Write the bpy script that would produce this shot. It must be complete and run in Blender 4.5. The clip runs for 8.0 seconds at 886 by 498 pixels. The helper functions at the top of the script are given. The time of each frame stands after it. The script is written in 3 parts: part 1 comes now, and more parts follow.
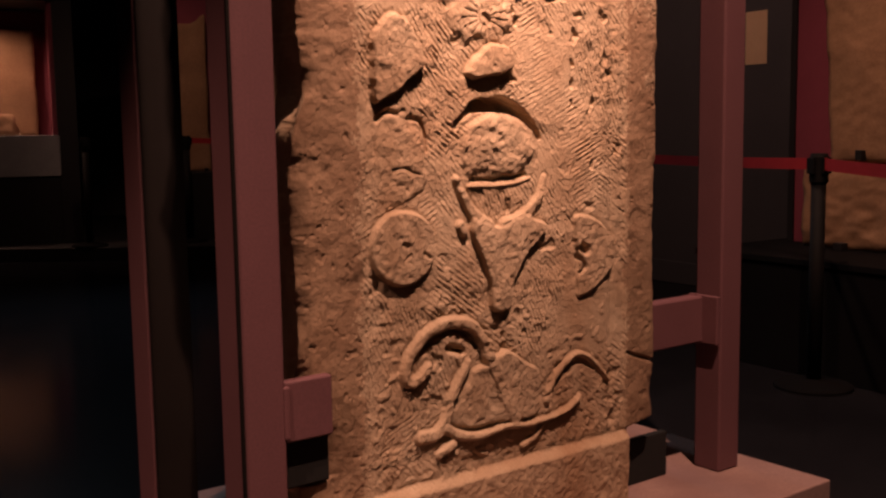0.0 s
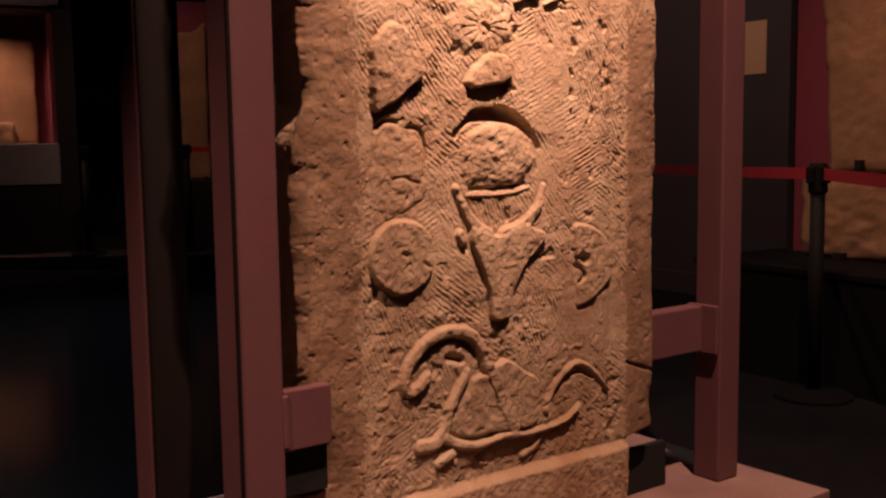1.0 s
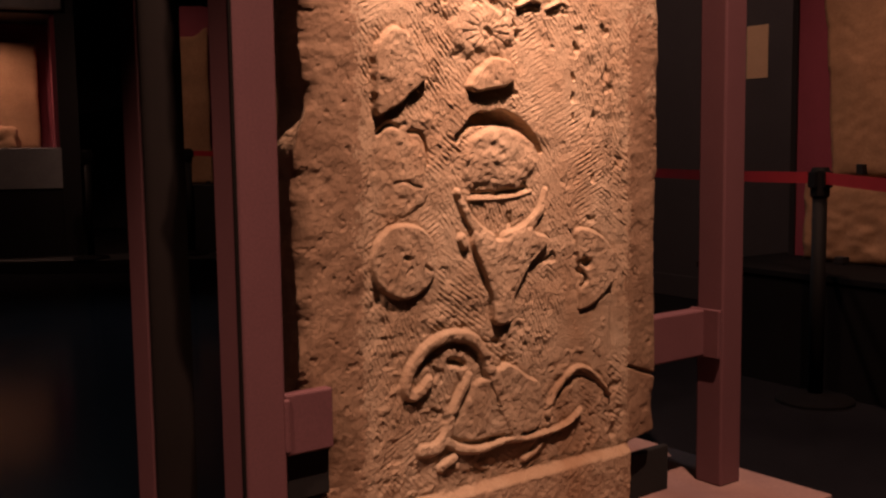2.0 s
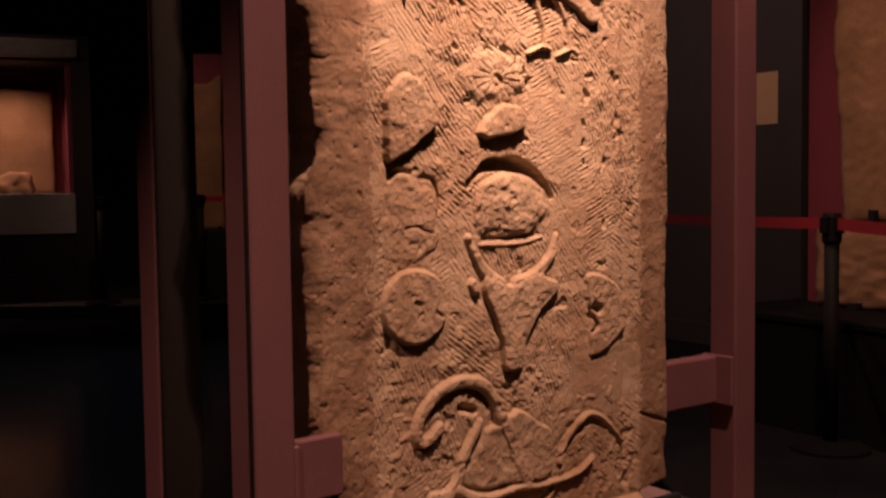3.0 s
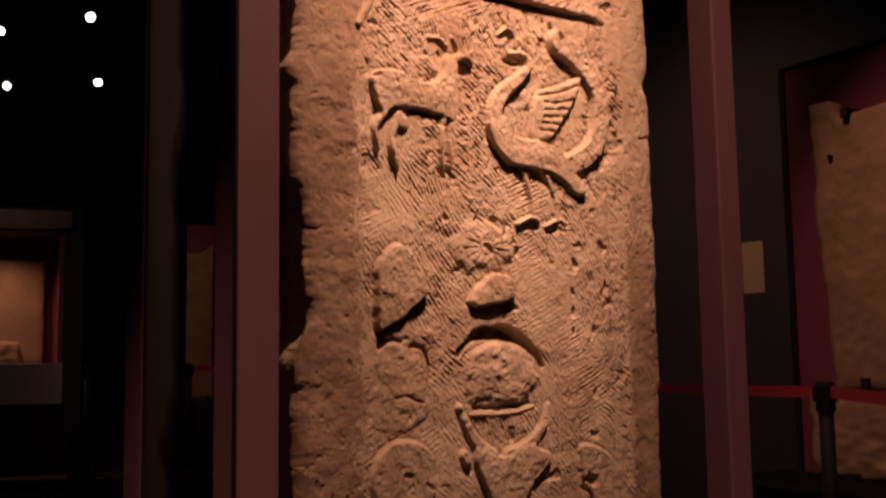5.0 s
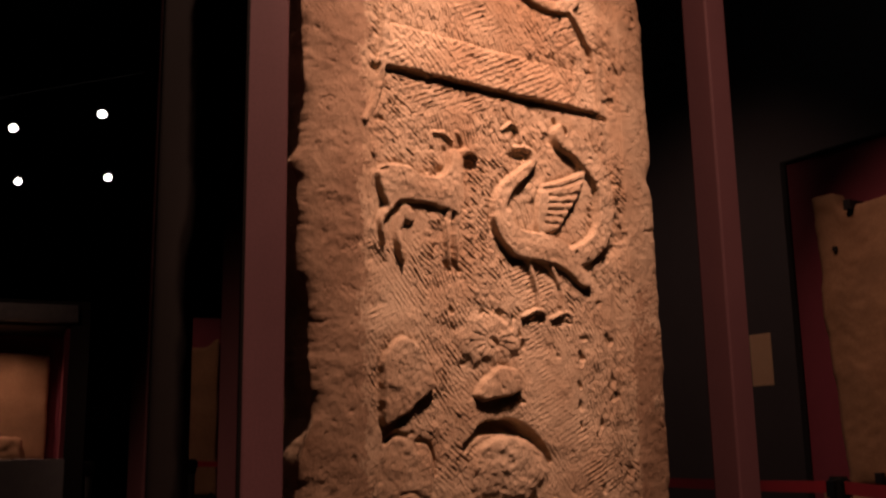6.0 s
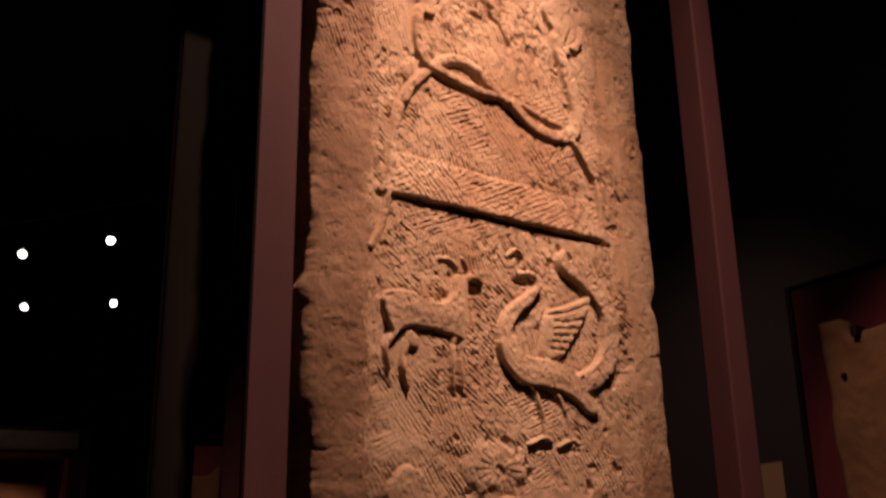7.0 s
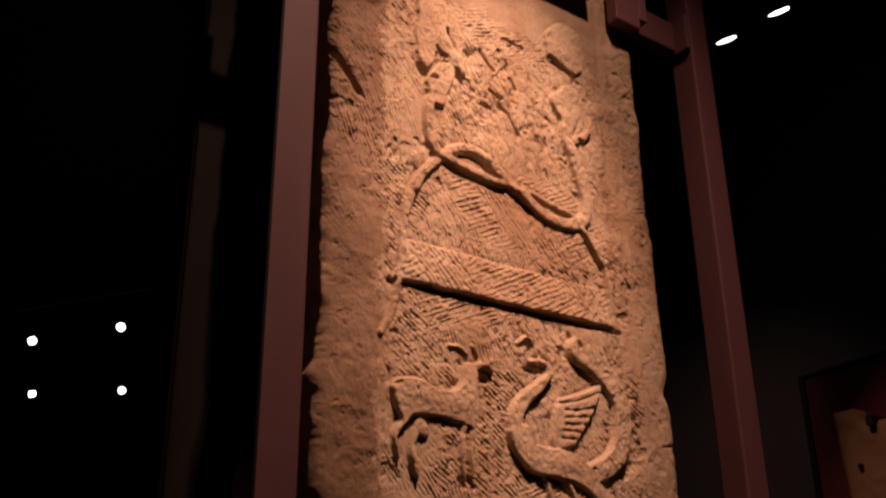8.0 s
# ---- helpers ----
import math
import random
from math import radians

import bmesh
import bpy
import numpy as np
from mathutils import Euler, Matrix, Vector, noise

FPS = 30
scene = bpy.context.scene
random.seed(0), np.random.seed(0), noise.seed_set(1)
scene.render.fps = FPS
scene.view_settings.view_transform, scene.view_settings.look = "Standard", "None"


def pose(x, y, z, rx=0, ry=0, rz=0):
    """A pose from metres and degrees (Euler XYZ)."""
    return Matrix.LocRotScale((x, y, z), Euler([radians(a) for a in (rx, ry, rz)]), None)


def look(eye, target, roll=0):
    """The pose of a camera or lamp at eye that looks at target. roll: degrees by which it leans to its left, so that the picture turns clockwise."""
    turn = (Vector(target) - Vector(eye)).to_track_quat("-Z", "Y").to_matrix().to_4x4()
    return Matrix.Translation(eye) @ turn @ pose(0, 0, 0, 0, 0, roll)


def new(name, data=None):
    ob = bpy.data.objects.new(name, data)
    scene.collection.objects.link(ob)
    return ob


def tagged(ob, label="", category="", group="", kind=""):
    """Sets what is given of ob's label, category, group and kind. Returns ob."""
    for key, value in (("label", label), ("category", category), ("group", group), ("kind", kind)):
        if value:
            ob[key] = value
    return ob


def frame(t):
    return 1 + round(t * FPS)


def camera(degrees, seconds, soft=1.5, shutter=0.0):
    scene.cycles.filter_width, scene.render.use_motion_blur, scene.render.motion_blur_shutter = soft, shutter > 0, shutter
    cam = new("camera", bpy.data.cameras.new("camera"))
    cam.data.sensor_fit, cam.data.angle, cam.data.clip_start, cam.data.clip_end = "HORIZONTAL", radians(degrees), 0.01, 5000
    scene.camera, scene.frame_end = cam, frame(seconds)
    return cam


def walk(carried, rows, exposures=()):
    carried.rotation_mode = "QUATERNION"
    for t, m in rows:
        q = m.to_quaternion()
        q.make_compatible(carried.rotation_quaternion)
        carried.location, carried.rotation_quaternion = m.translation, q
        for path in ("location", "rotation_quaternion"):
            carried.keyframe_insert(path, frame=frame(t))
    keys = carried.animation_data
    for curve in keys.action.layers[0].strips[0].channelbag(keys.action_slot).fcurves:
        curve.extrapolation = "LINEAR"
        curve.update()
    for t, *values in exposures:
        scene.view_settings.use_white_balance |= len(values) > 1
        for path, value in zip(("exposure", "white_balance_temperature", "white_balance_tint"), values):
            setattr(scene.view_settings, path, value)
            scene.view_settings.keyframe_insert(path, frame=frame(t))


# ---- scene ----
cam = camera(47.07, 8.0, soft=2.4, shutter=0.6)
EYE = 1.12
ROWS = [  # seconds, pitch up, roll, yaw
    (0.0, -6.51, 0.88, 0.0), (0.5, -6.29, 0.77, -0.14), (1.0, -6.01, 0.77, -0.04), (2.5, -5.37, 0.74, 0.21),
    (3.0, -3.21, 0.75, 0.64), (3.5, -1.55, 0.78, 0.55), (4.0, 0.61, 0.81, 0.10), (4.5, 3.49, 0.82, -0.11),
    (6.0, 11.49, 1.0, 0.23), (6.5, 14.54, 1.0, 0.20), (7.0, 18.57, 0.94, 0.40), (7.5, 21.29, 0.83, 0.76),
    (8.0, 23.48, 0.65, 0.93),
]
walk(cam, [(t, pose(0, 0, EYE, 0, 0, yaw) @ pose(0, 0, 0, 90 + pitch, 0, 0) @ pose(0, 0, 0, 0, 0, -roll)) for t, pitch, roll, yaw in ROWS],
     exposures=[(0.0, 0.08), (2.5, -0.01), (3.5, -0.14), (4.5, -0.47), (6.0, -1.06), (7.0, -1.35), (8.0, -1.52)])

# ---- world and lamps ----
STELE = pose(-0.170, 2.106, 0, 0, 0, 37)  # x along the carved face, y into the stone, z up
world = bpy.data.worlds.new("gallery_dark")
scene.world = world
world.use_nodes = True
world.node_tree.nodes["Background"].inputs[0].default_value = (0.85, 0.62, 0.62, 1)
world.node_tree.nodes["Background"].inputs[1].default_value = 0.048
WARM = (1.0, 0.545, 0.392)


def at(x, y, z):
    return STELE @ Vector((x, y, z))


def spot(name, eye, target, watts, degrees, blend=0.6, radius=0.03, color=WARM):
    data = bpy.data.lights.new(name, "SPOT")
    data.energy, data.color, data.spot_size, data.spot_blend, data.shadow_soft_size = watts, color, radians(degrees), blend, radius
    ob = new(name, data)
    ob.matrix_world = look(eye, target)
    return ob


spot("key_spotlight", at(0.10, -1.45, 4.70), at(0.34, 0, 2.24), 2050, 24, 1.0)
spot("wide_spotlight", at(0.16, -1.55, 4.70), at(0.32, 0, -0.15), 880, 78, 1.0)
spot("side_spotlight", at(-3.1, -1.25, 4.60), at(-0.72, 0.0, 0.85), 560, 20, 1.0, 0.03)
spot("slab_spotlight", Vector((0.6, 3.5, 4.35)), Vector((2.3, 4.6, 0.92)), 275, 40, 1.0, 0.05)
spot("case_spotlight", Vector((-4.38, 9.75, 2.42)), Vector((-4.42, 10.0, 1.2)), 60, 130, 0.9)
spot("far_slab_spotlight", Vector((-2.1, 7.4, 4.4)), Vector((-2.6, 9.9, 1.5)), 75, 40, 0.9)
# Unseen fill lamp, added to brighten the shelf front and raised floor.
spot("case_front_fill", Vector((-3.6, 6.6, 4.4)), Vector((-4.3, 9.7, 0.9)), 45, 60, 1.0)
for eye, aim in (((-4.20, 9.45, 4.30), (-1.9, 5.0, 0.4)), ((-3.21, 9.09, 4.30), (-1.5, 5.0, 0.4))):
    spot("track_beam", Vector(eye), Vector(aim), 140, 62, 1.0, 0.03, (0.78, 0.88, 1.0))
# Added lamp with no fitting; lifts the east wall and its label card.
spot("wall_fill", Vector((-0.2, 4.9, 4.3)), Vector((1.8, 7.1, 1.5)), 130, 66, 1.0, 0.05)


# ---- materials ----
def material(name, rough=0.6, metal=0.0):
    m = bpy.data.materials.new(name)
    m.use_nodes = True
    b = m.node_tree.nodes["Principled BSDF"]
    b.inputs["Roughness"].default_value, b.inputs["Metallic"].default_value = rough, metal
    return m, m.node_tree, b


def add(tree, kind, **values):
    n = tree.nodes.new(kind)
    for key, value in values.items():
        n.inputs[key.replace("_", " ")].default_value = value
    return n


def ramp(tree, source, stops):
    r = tree.nodes.new("ShaderNodeValToRGB")
    while len(r.color_ramp.elements) < len(stops):
        r.color_ramp.elements.new(0.5)
    for e, (p, c) in zip(r.color_ramp.elements, stops):
        e.position, e.color = p, (*c, 1)
    tree.links.new(source, r.inputs[0])
    return r


def mottled(name, dark, light, scale, rough, bump=0.2, grain=120, metal=0.0, spread=0.25, depth=0.003, stain=None, streak=1.0):
    m, t, b = material(name, rough, metal)
    co = t.nodes.new("ShaderNodeTexCoord")
    big = add(t, "ShaderNodeTexNoise", Scale=scale, Detail=6.0, Roughness=0.6)
    fine = add(t, "ShaderNodeTexNoise", Scale=grain, Detail=4.0, Roughness=0.7)
    for n in (big, fine):
        t.links.new(co.outputs["Object"], n.inputs["Vector"])
    r = ramp(t, big.outputs["Fac"], [(0.5 - spread, dark), (0.5 + spread, light)])
    mix = t.nodes.new("ShaderNodeMix")
    mix.data_type, mix.blend_type = "RGBA", "MULTIPLY"
    mix.inputs[0].default_value = 0.5
    t.links.new(r.outputs[0], mix.inputs[6])
    t.links.new(ramp(t, fine.outputs["Fac"], [(0.32, (0.60, 0.60, 0.60)), (0.62, (1, 1, 1))]).outputs[0], mix.inputs[7])
    last = mix.outputs[2]
    if stain:
        spots = add(t, "ShaderNodeTexNoise", Scale=scale * 0.45, Detail=5.0, Roughness=0.55, Distortion=0.4)
        along = t.nodes.new("ShaderNodeMapping")
        along.inputs["Scale"].default_value = (1, 1, streak)
        t.links.new(co.outputs["Object"], along.inputs["Vector"])
        t.links.new(along.outputs[0], spots.inputs["Vector"])
        mask = ramp(t, spots.outputs["Fac"], [(0.50, (0, 0, 0)), (0.74, (1, 1, 1))])
        over = t.nodes.new("ShaderNodeMix")
        over.data_type = "RGBA"
        t.links.new(mask.outputs[0], over.inputs[0])
        t.links.new(last, over.inputs[6])
        over.inputs[7].default_value = (*stain, 1)
        last = over.outputs[2]
    t.links.new(last, b.inputs["Base Color"])
    bp = add(t, "ShaderNodeBump", Strength=bump, Distance=depth)
    t.links.new(fine.outputs["Fac"], bp.inputs["Height"])
    t.links.new(bp.outputs[0], b.inputs["Normal"])
    return m


def glow(name, color, strength):
    m, t, b = material(name)
    b.inputs["Emission Color"].default_value, b.inputs["Emission Strength"].default_value = (*color, 1), strength
    return m


STONE = mottled("buff_limestone", (0.42, 0.285, 0.178), (0.58, 0.44, 0.300), 6, 0.93, 0.75, 190, spread=0.16, depth=0.004, stain=(0.31, 0.175, 0.092), streak=0.45)
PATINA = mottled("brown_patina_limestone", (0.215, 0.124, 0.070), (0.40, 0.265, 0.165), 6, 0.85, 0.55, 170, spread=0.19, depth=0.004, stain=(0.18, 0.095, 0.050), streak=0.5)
PALE_STONE = mottled("pale_limestone", (0.30, 0.160, 0.085), (0.46, 0.270, 0.150), 3, 0.9, 0.5, 60, stain=(0.22, 0.13, 0.075))
PAINT = mottled("dusty_rose_paint", (0.132, 0.055, 0.064), (0.168, 0.071, 0.080), 6, 0.62, 0.1, 180, spread=0.35, depth=0.0008)
FLOOR = mottled("black_polished_floor", (0.009, 0.009, 0.011), (0.015, 0.015, 0.018), 3, 0.15, 0.05, 40, depth=0.0005)
FLOOR.node_tree.nodes["Principled BSDF"].inputs["Specular IOR Level"].default_value = 0.03
DARK_WALL = mottled("charcoal_wall_paint", (0.062, 0.060, 0.072), (0.080, 0.076, 0.088), 2, 0.8, 0.1, 90, depth=0.001)
BLACK = mottled("matt_black_paint", (0.008, 0.007, 0.008), (0.014, 0.012, 0.013), 4, 0.6, 0.1, 90, depth=0.0008)
SOOT = mottled("dead_black_paint", (0.0035, 0.0032, 0.0035), (0.006, 0.0055, 0.006), 4, 0.85, 0.1, 90, depth=0.0008)
SOOT.node_tree.nodes["Principled BSDF"].inputs["Specular IOR Level"].default_value = 0.1
# Black for the rubber pads, and for the shade inside the slab's drilling.
RUBBER_HOLE_BLACK = mottled("black_rubber_and_hole_shade", (0.0025, 0.0025, 0.0025), (0.005, 0.0045, 0.0045), 20, 0.95, 0.2, 200, depth=0.001)
POLE_BLACK = mottled("satin_black_metal", (0.004, 0.004, 0.004), (0.007, 0.006, 0.006), 9, 0.7, 0.05, 150, depth=0.0004)
POLE_BLACK.node_tree.nodes["Principled BSDF"].inputs["Specular IOR Level"].default_value = 0.2
PINK = mottled("crimson_panel_paint", (0.21, 0.035, 0.060), (0.27, 0.050, 0.080), 3, 0.75, 0.1, 120, depth=0.0008)
CARD = mottled("cream_card", (0.74, 0.50, 0.32), (0.80, 0.56, 0.37), 8, 0.8, 0.05, 150, depth=0.0004)
SHELF = mottled("pale_grey_shelf", (0.30, 0.30, 0.31), (0.38, 0.38, 0.39), 5, 0.6, 0.05, 120, depth=0.0004)
STEEL = mottled("brushed_grey_steel", (0.22, 0.22, 0.23), (0.32, 0.31, 0.31), 15, 0.4, 0.1, 200, metal=0.8, depth=0.0004)
BELT = mottled("red_webbing", (0.38, 0.012, 0.022), (0.46, 0.018, 0.03), 12, 0.75, 0.4, 400, depth=0.0008)
PLATE = mottled("worn_dusty_rose_paint", (0.22, 0.13, 0.12), (0.34, 0.22, 0.19), 7, 0.75, 0.2, 120, spread=0.3, depth=0.001, stain=(0.19, 0.11, 0.10))
# Dark brown of the corner seam; also paints shade onto the back posts' fronts.
SEAM_SHADE_PAINT = mottled("seam_and_shade_brown", (0.006, 0.0045, 0.004), (0.009, 0.0065, 0.006), 6, 0.7, 0.1, 160, depth=0.0008)
SEAM_SHADE_PAINT.node_tree.nodes["Principled BSDF"].inputs["Specular IOR Level"].default_value = 0.15
LAMP_GLASS = glow("lit_lamp_glass", (1.0, 0.88, 0.80), 16)


# ---- mesh helpers ----
def link(name, mesh, mat, parent=None, label=""):
    mesh.materials.append(mat)
    ob = new(name, mesh)
    if parent:
        ob.parent = parent
    return tagged(ob, label)


def part(name, bm, mat, parent=None, label="", smooth=False):
    me = bpy.data.meshes.new(name)
    bm.to_mesh(me)
    bm.free()
    if smooth:
        me.polygons.foreach_set("use_smooth", [True] * len(me.polygons))
    return link(name, me, mat, parent, label)


def box(x0, x1, y0, y1, z0, z1, bevel=0.004, bm=None, segments=2):
    bm = bm or bmesh.new()
    m = Matrix.Translation(((x0 + x1) / 2, (y0 + y1) / 2, (z0 + z1) / 2)) @ Matrix.Diagonal((x1 - x0, y1 - y0, z1 - z0, 1))
    made = bmesh.ops.create_cube(bm, size=1, matrix=m)["verts"]
    if bevel:
        bmesh.ops.bevel(bm, geom=list({e for v in made for e in v.link_edges}), offset=bevel, segments=segments, affect="EDGES", profile=0.5)
    return bm


def lathe(profile, n=24, bm=None, m=Matrix()):
    """A turned form about z from (radius, z) pairs."""
    bm = bm or bmesh.new()
    rings = [[bm.verts.new(m @ Vector((r * math.cos(2 * math.pi * i / n), r * math.sin(2 * math.pi * i / n), z))) for i in range(n)] for r, z in profile]
    for a, b in zip(rings, rings[1:]):
        for i in range(n):
            bm.faces.new((a[i], a[(i + 1) % n], b[(i + 1) % n], b[i]))
    bm.faces.new(rings[0][::-1])
    bm.faces.new(rings[-1])
    return bm


def holder(name, m, label, category, group="", kind=""):
    ob = new(name)
    ob.empty_display_size = 0.1
    ob.matrix_world = m
    return tagged(ob, label, category, group, kind)


# ---- the room ----
tagged(part("floor", box(-14, 10, -6, 16, -0.2, 0.0, 0), FLOOR), "polished black gallery floor", "floor", kind="structure")
tagged(part("ceiling", box(-14, 10, -6, 16, 6.0, 6.2, 0), BLACK), "matt black gallery ceiling", "ceiling", kind="structure")
tagged(part("wall_north", box(-14, -1.2, 13.2, 13.4, 0, 6.0, 0), DARK_WALL), "charcoal painted gallery wall", "wall", kind="structure")
tagged(part("wall_west", box(-14.2, -14, -6, 16, 0, 6.0, 0), DARK_WALL), "charcoal painted gallery wall", "wall", kind="structure")
tagged(part("wall_south", box(-14, 10, -6.2, -6, 0, 6.0, 0), DARK_WALL), "charcoal painted gallery wall", "wall", kind="structure")
RIGHT = pose(1.66, 7.48, 0, 0, 0, -56.8)  # x runs along the wall towards the viewer, y away from the room
wall = part("wall_east", box(-7, 16, 0, 0.2, 0, 6.0, 0), DARK_WALL)
wall.matrix_world = RIGHT
tagged(wall, "charcoal painted gallery wall", "wall", kind="structure")
board = part("baseboard", box(-6.9, 1.05, -0.02, -0.003, 0, 0.16, 0.004), DARK_WALL)
board.matrix_world = RIGHT
tagged(board, "painted baseboard along the charcoal wall", "baseboard", kind="structure")
tagged(part("raised_floor", box(-12, -1.9, 9.3, 13.2, 0.0, 0.12, 0.006), BLACK), "low black raised floor", "floor", kind="structure")


# ---- the frame round the stone ----
def post(x, y, w, label, dark=False, seam=False):
    p = holder("frame_post", STELE @ pose(x, y, 0.164), label, "steel post", "posts of the support frame")
    part("shaft", box(0, w, 0, w, 0.0, 4.05, 0.006), PAINT, p)
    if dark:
        # Added sheet that puts the shade on a back post into its colour.
        part("shaded_front", box(0.004, w - 0.001, -0.006, -0.0005, 0.0, 4.05, 0.002), SEAM_SHADE_PAINT, p, "post front darkened for shade")
    if seam:
        part("corner_seam", box(-0.003, 0.004, -0.003, 0.004, 0.0, 4.05, 0.001), SEAM_SHADE_PAINT, p, "dark corner seam")
    return p


def base_plate():
    p = holder("base_plate", STELE, "dusty rose steel base plate under stone and posts", "base plate")
    part("plate", box(-0.46, 1.321, -0.271, 0.757, 0.104, 0.164, 0.004), PLATE, p)
    part("plinth", box(-0.42, 1.28, -0.23, 0.72, 0.0, 0.104, 0.002), BLACK, p, "recessed black underside")


base_plate()
post(-0.303, -0.04, 0.094, "dusty rose painted square steel post, lit, beside the stone", seam=True)
post(1.132, -0.044, 0.088, "dusty rose painted square steel post beside the stone")
post(-0.303, 0.432, 0.103, "dusty rose steel post behind the stone, its front coloured as shade", True)
post(1.129, 0.432, 0.10, "dusty rose steel post behind the stone, its front coloured as shade", True)


# ---- the carved stone ----
rng = np.random.default_rng(7)
LATTICE = rng.random((256, 256))


def grain2(u, v, seed=0):
    """Smooth value noise, -1 to 1, at the scale of the lattice."""
    u, v = u + seed * 17.31, v + seed * 5.77
    i, j = np.floor(u).astype(int), np.floor(v).astype(int)
    a, b = u - i, v - j
    a, b = a * a * (3 - 2 * a), b * b * (3 - 2 * b)
    g = lambda p, q: LATTICE[p % 256, q % 256]
    return 2 * ((g(i, j) * (1 - a) + g(i + 1, j) * a) * (1 - b) + (g(i, j + 1) * (1 - a) + g(i + 1, j + 1) * a) * b) - 1


def cloud(u, v, f, seed=0, octaves=4, gain=0.5):
    return sum(gain ** k * grain2(u * f * 2 ** k, v * f * 2 ** k, seed + 3 * k) for k in range(octaves))


def smooth(lo, hi, x):
    t = np.clip((x - lo) / (hi - lo), 0, 1)
    return t * t * (3 - 2 * t)


def bump(x, z, cx, cz, rx, rz):
    return np.exp(-((x - cx) / rx) ** 2 - ((z - cz) / rz) ** 2)


def curve(points, closed=False, n=7):
    """A smooth curve through control points."""
    p = np.array(points, float)
    ext = np.vstack([p[-1], p, p[0], p[1]]) if closed else np.vstack([2 * p[0] - p[1], p, 2 * p[-1] - p[-2]])
    out = []
    for k in range(len(ext) - 3):
        a, b, c, d = ext[k:k + 4]
        for t in np.arange(n) / n:
            out.append(0.5 * (2 * b + (c - a) * t + (2 * a - 5 * b + 4 * c - d) * t * t + (3 * b - a - 3 * c + d) * t ** 3))
    if not closed:
        out.append(p[-1])
    return np.array(out)


class Carving:
    """Relief heights over the face (metres, x along the face, z up); owner tells which motif a place belongs to."""

    def __init__(self, x, z, ground):
        self.x, self.z, self.h = x, z, ground
        self.owner = np.zeros(x.shape, int)
        self.fine = 0.0016 * cloud(x, z, 45, 40, 3) + 0.0022 * cloud(x, z, 11, 44, 2)
        self.fine *= 1.1
        self.fine += 0.0011 * cloud(x, z, 115, 48, 2)
        self.pits = -0.0022 * smooth(0.75, 1.05, cloud(x, z, 42, 61, 2))

    def window(self, pts, pad):
        lo, hi = pts.min(0) - pad, pts.max(0) + pad
        r = np.where((self.z[:, 0] > lo[1]) & (self.z[:, 0] < hi[1]))[0]
        c = np.where((self.x.max(0) > lo[0]) & (self.x.min(0) < hi[0]))[0]
        return slice(r[0], r[-1] + 1), slice(c[0], c[-1] + 1)

    def outline(self, pts, w):
        """Distance to the curve, and how far along it."""
        x, z = self.x[w], self.z[w]
        best, along = np.full(x.shape, 9.0), np.zeros(x.shape)
        for k, (a, b) in enumerate(zip(pts, pts[1:])):
            ab = b - a
            t = np.clip(((x - a[0]) * ab[0] + (z - a[1]) * ab[1]) / max(ab @ ab, 1e-9), 0, 1)
            d = np.hypot(x - a[0] - t * ab[0], z - a[1] - t * ab[1])
            near = d < best
            best[near], along[near] = d[near], (k + t[near]) / (len(pts) - 1)
        return best, along

    def put(self, w, m, height, owner, surface=1.0):
        top = 0.64 * height + 0.9 * surface * (self.fine[w] + self.pits[w])
        laid = self.h[w] * (1 - m) + top * m
        self.h[w] = np.where(self.owner[w] == owner, np.maximum(self.h[w], laid), laid)  # shapes of one motif merge
        self.owner[w] = np.where(m > 0.3, owner, self.owner[w])

    def tube(self, points, r0, r1, height, owner, flat=0.55):
        pts = curve(points)
        w = self.window(pts, max(r0, r1) + 0.02)
        d, along = self.outline(pts, w)
        r = (r0 + (r1 - r0) * along) * (1 + 0.06 * cloud(self.x[w], self.z[w], 26, 71, 3))
        m = smooth(-0.002, 0.008, r - d)
        self.h[w] -= 0.0018 * np.exp(-((d - r) / 0.006) ** 2) * (self.owner[w] != owner)
        q = np.clip(d / r, 0, 1)
        self.put(w, m, height * (flat + (1 - flat) * np.sqrt(1 - q * q)), owner, 1.3)

    def plate(self, points, height, owner, edge=0.008, ragged=0.003, pillow=0.0, round_it=True):
        pts = curve(points, True) if round_it else np.array(points, float)
        pts = np.vstack([pts, pts[:1]])
        w = self.window(pts, 0.02)
        d, _ = self.outline(pts, w)
        x, z = self.x[w], self.z[w]
        inside = np.zeros(x.shape, bool)
        for a, b in zip(pts, pts[1:]):
            cross = (a[1] > z) != (b[1] > z)
            with np.errstate(divide="ignore", invalid="ignore"):
                inside ^= cross & (x < (b[0] - a[0]) * (z - a[1]) / (b[1] - a[1]) + a[0])
        s = np.where(inside, d, -d) + ragged * cloud(x, z, 28, 81, 3)
        m = smooth(0, edge, s)
        self.h[w] -= (0.0018 if height > 0.01 else 0.0008) * np.exp(-(s / 0.006) ** 2) * (self.owner[w] != owner)
        self.put(w, m, height + pillow * smooth(0, 0.05, s), owner)

    def groove(self, points, r, depth, r1=None):
        pts = curve(points)
        w = self.window(pts, r + 0.02)
        d, along = self.outline(pts, w)
        rr = r + ((r if r1 is None else r1) - r) * along
        self.h[w] -= 0.8 * depth * smooth(0, 1, 1 - d / np.maximum(rr * (1 + 0.25 * cloud(self.x[w], self.z[w], 40, 91, 2)), 1e-4))


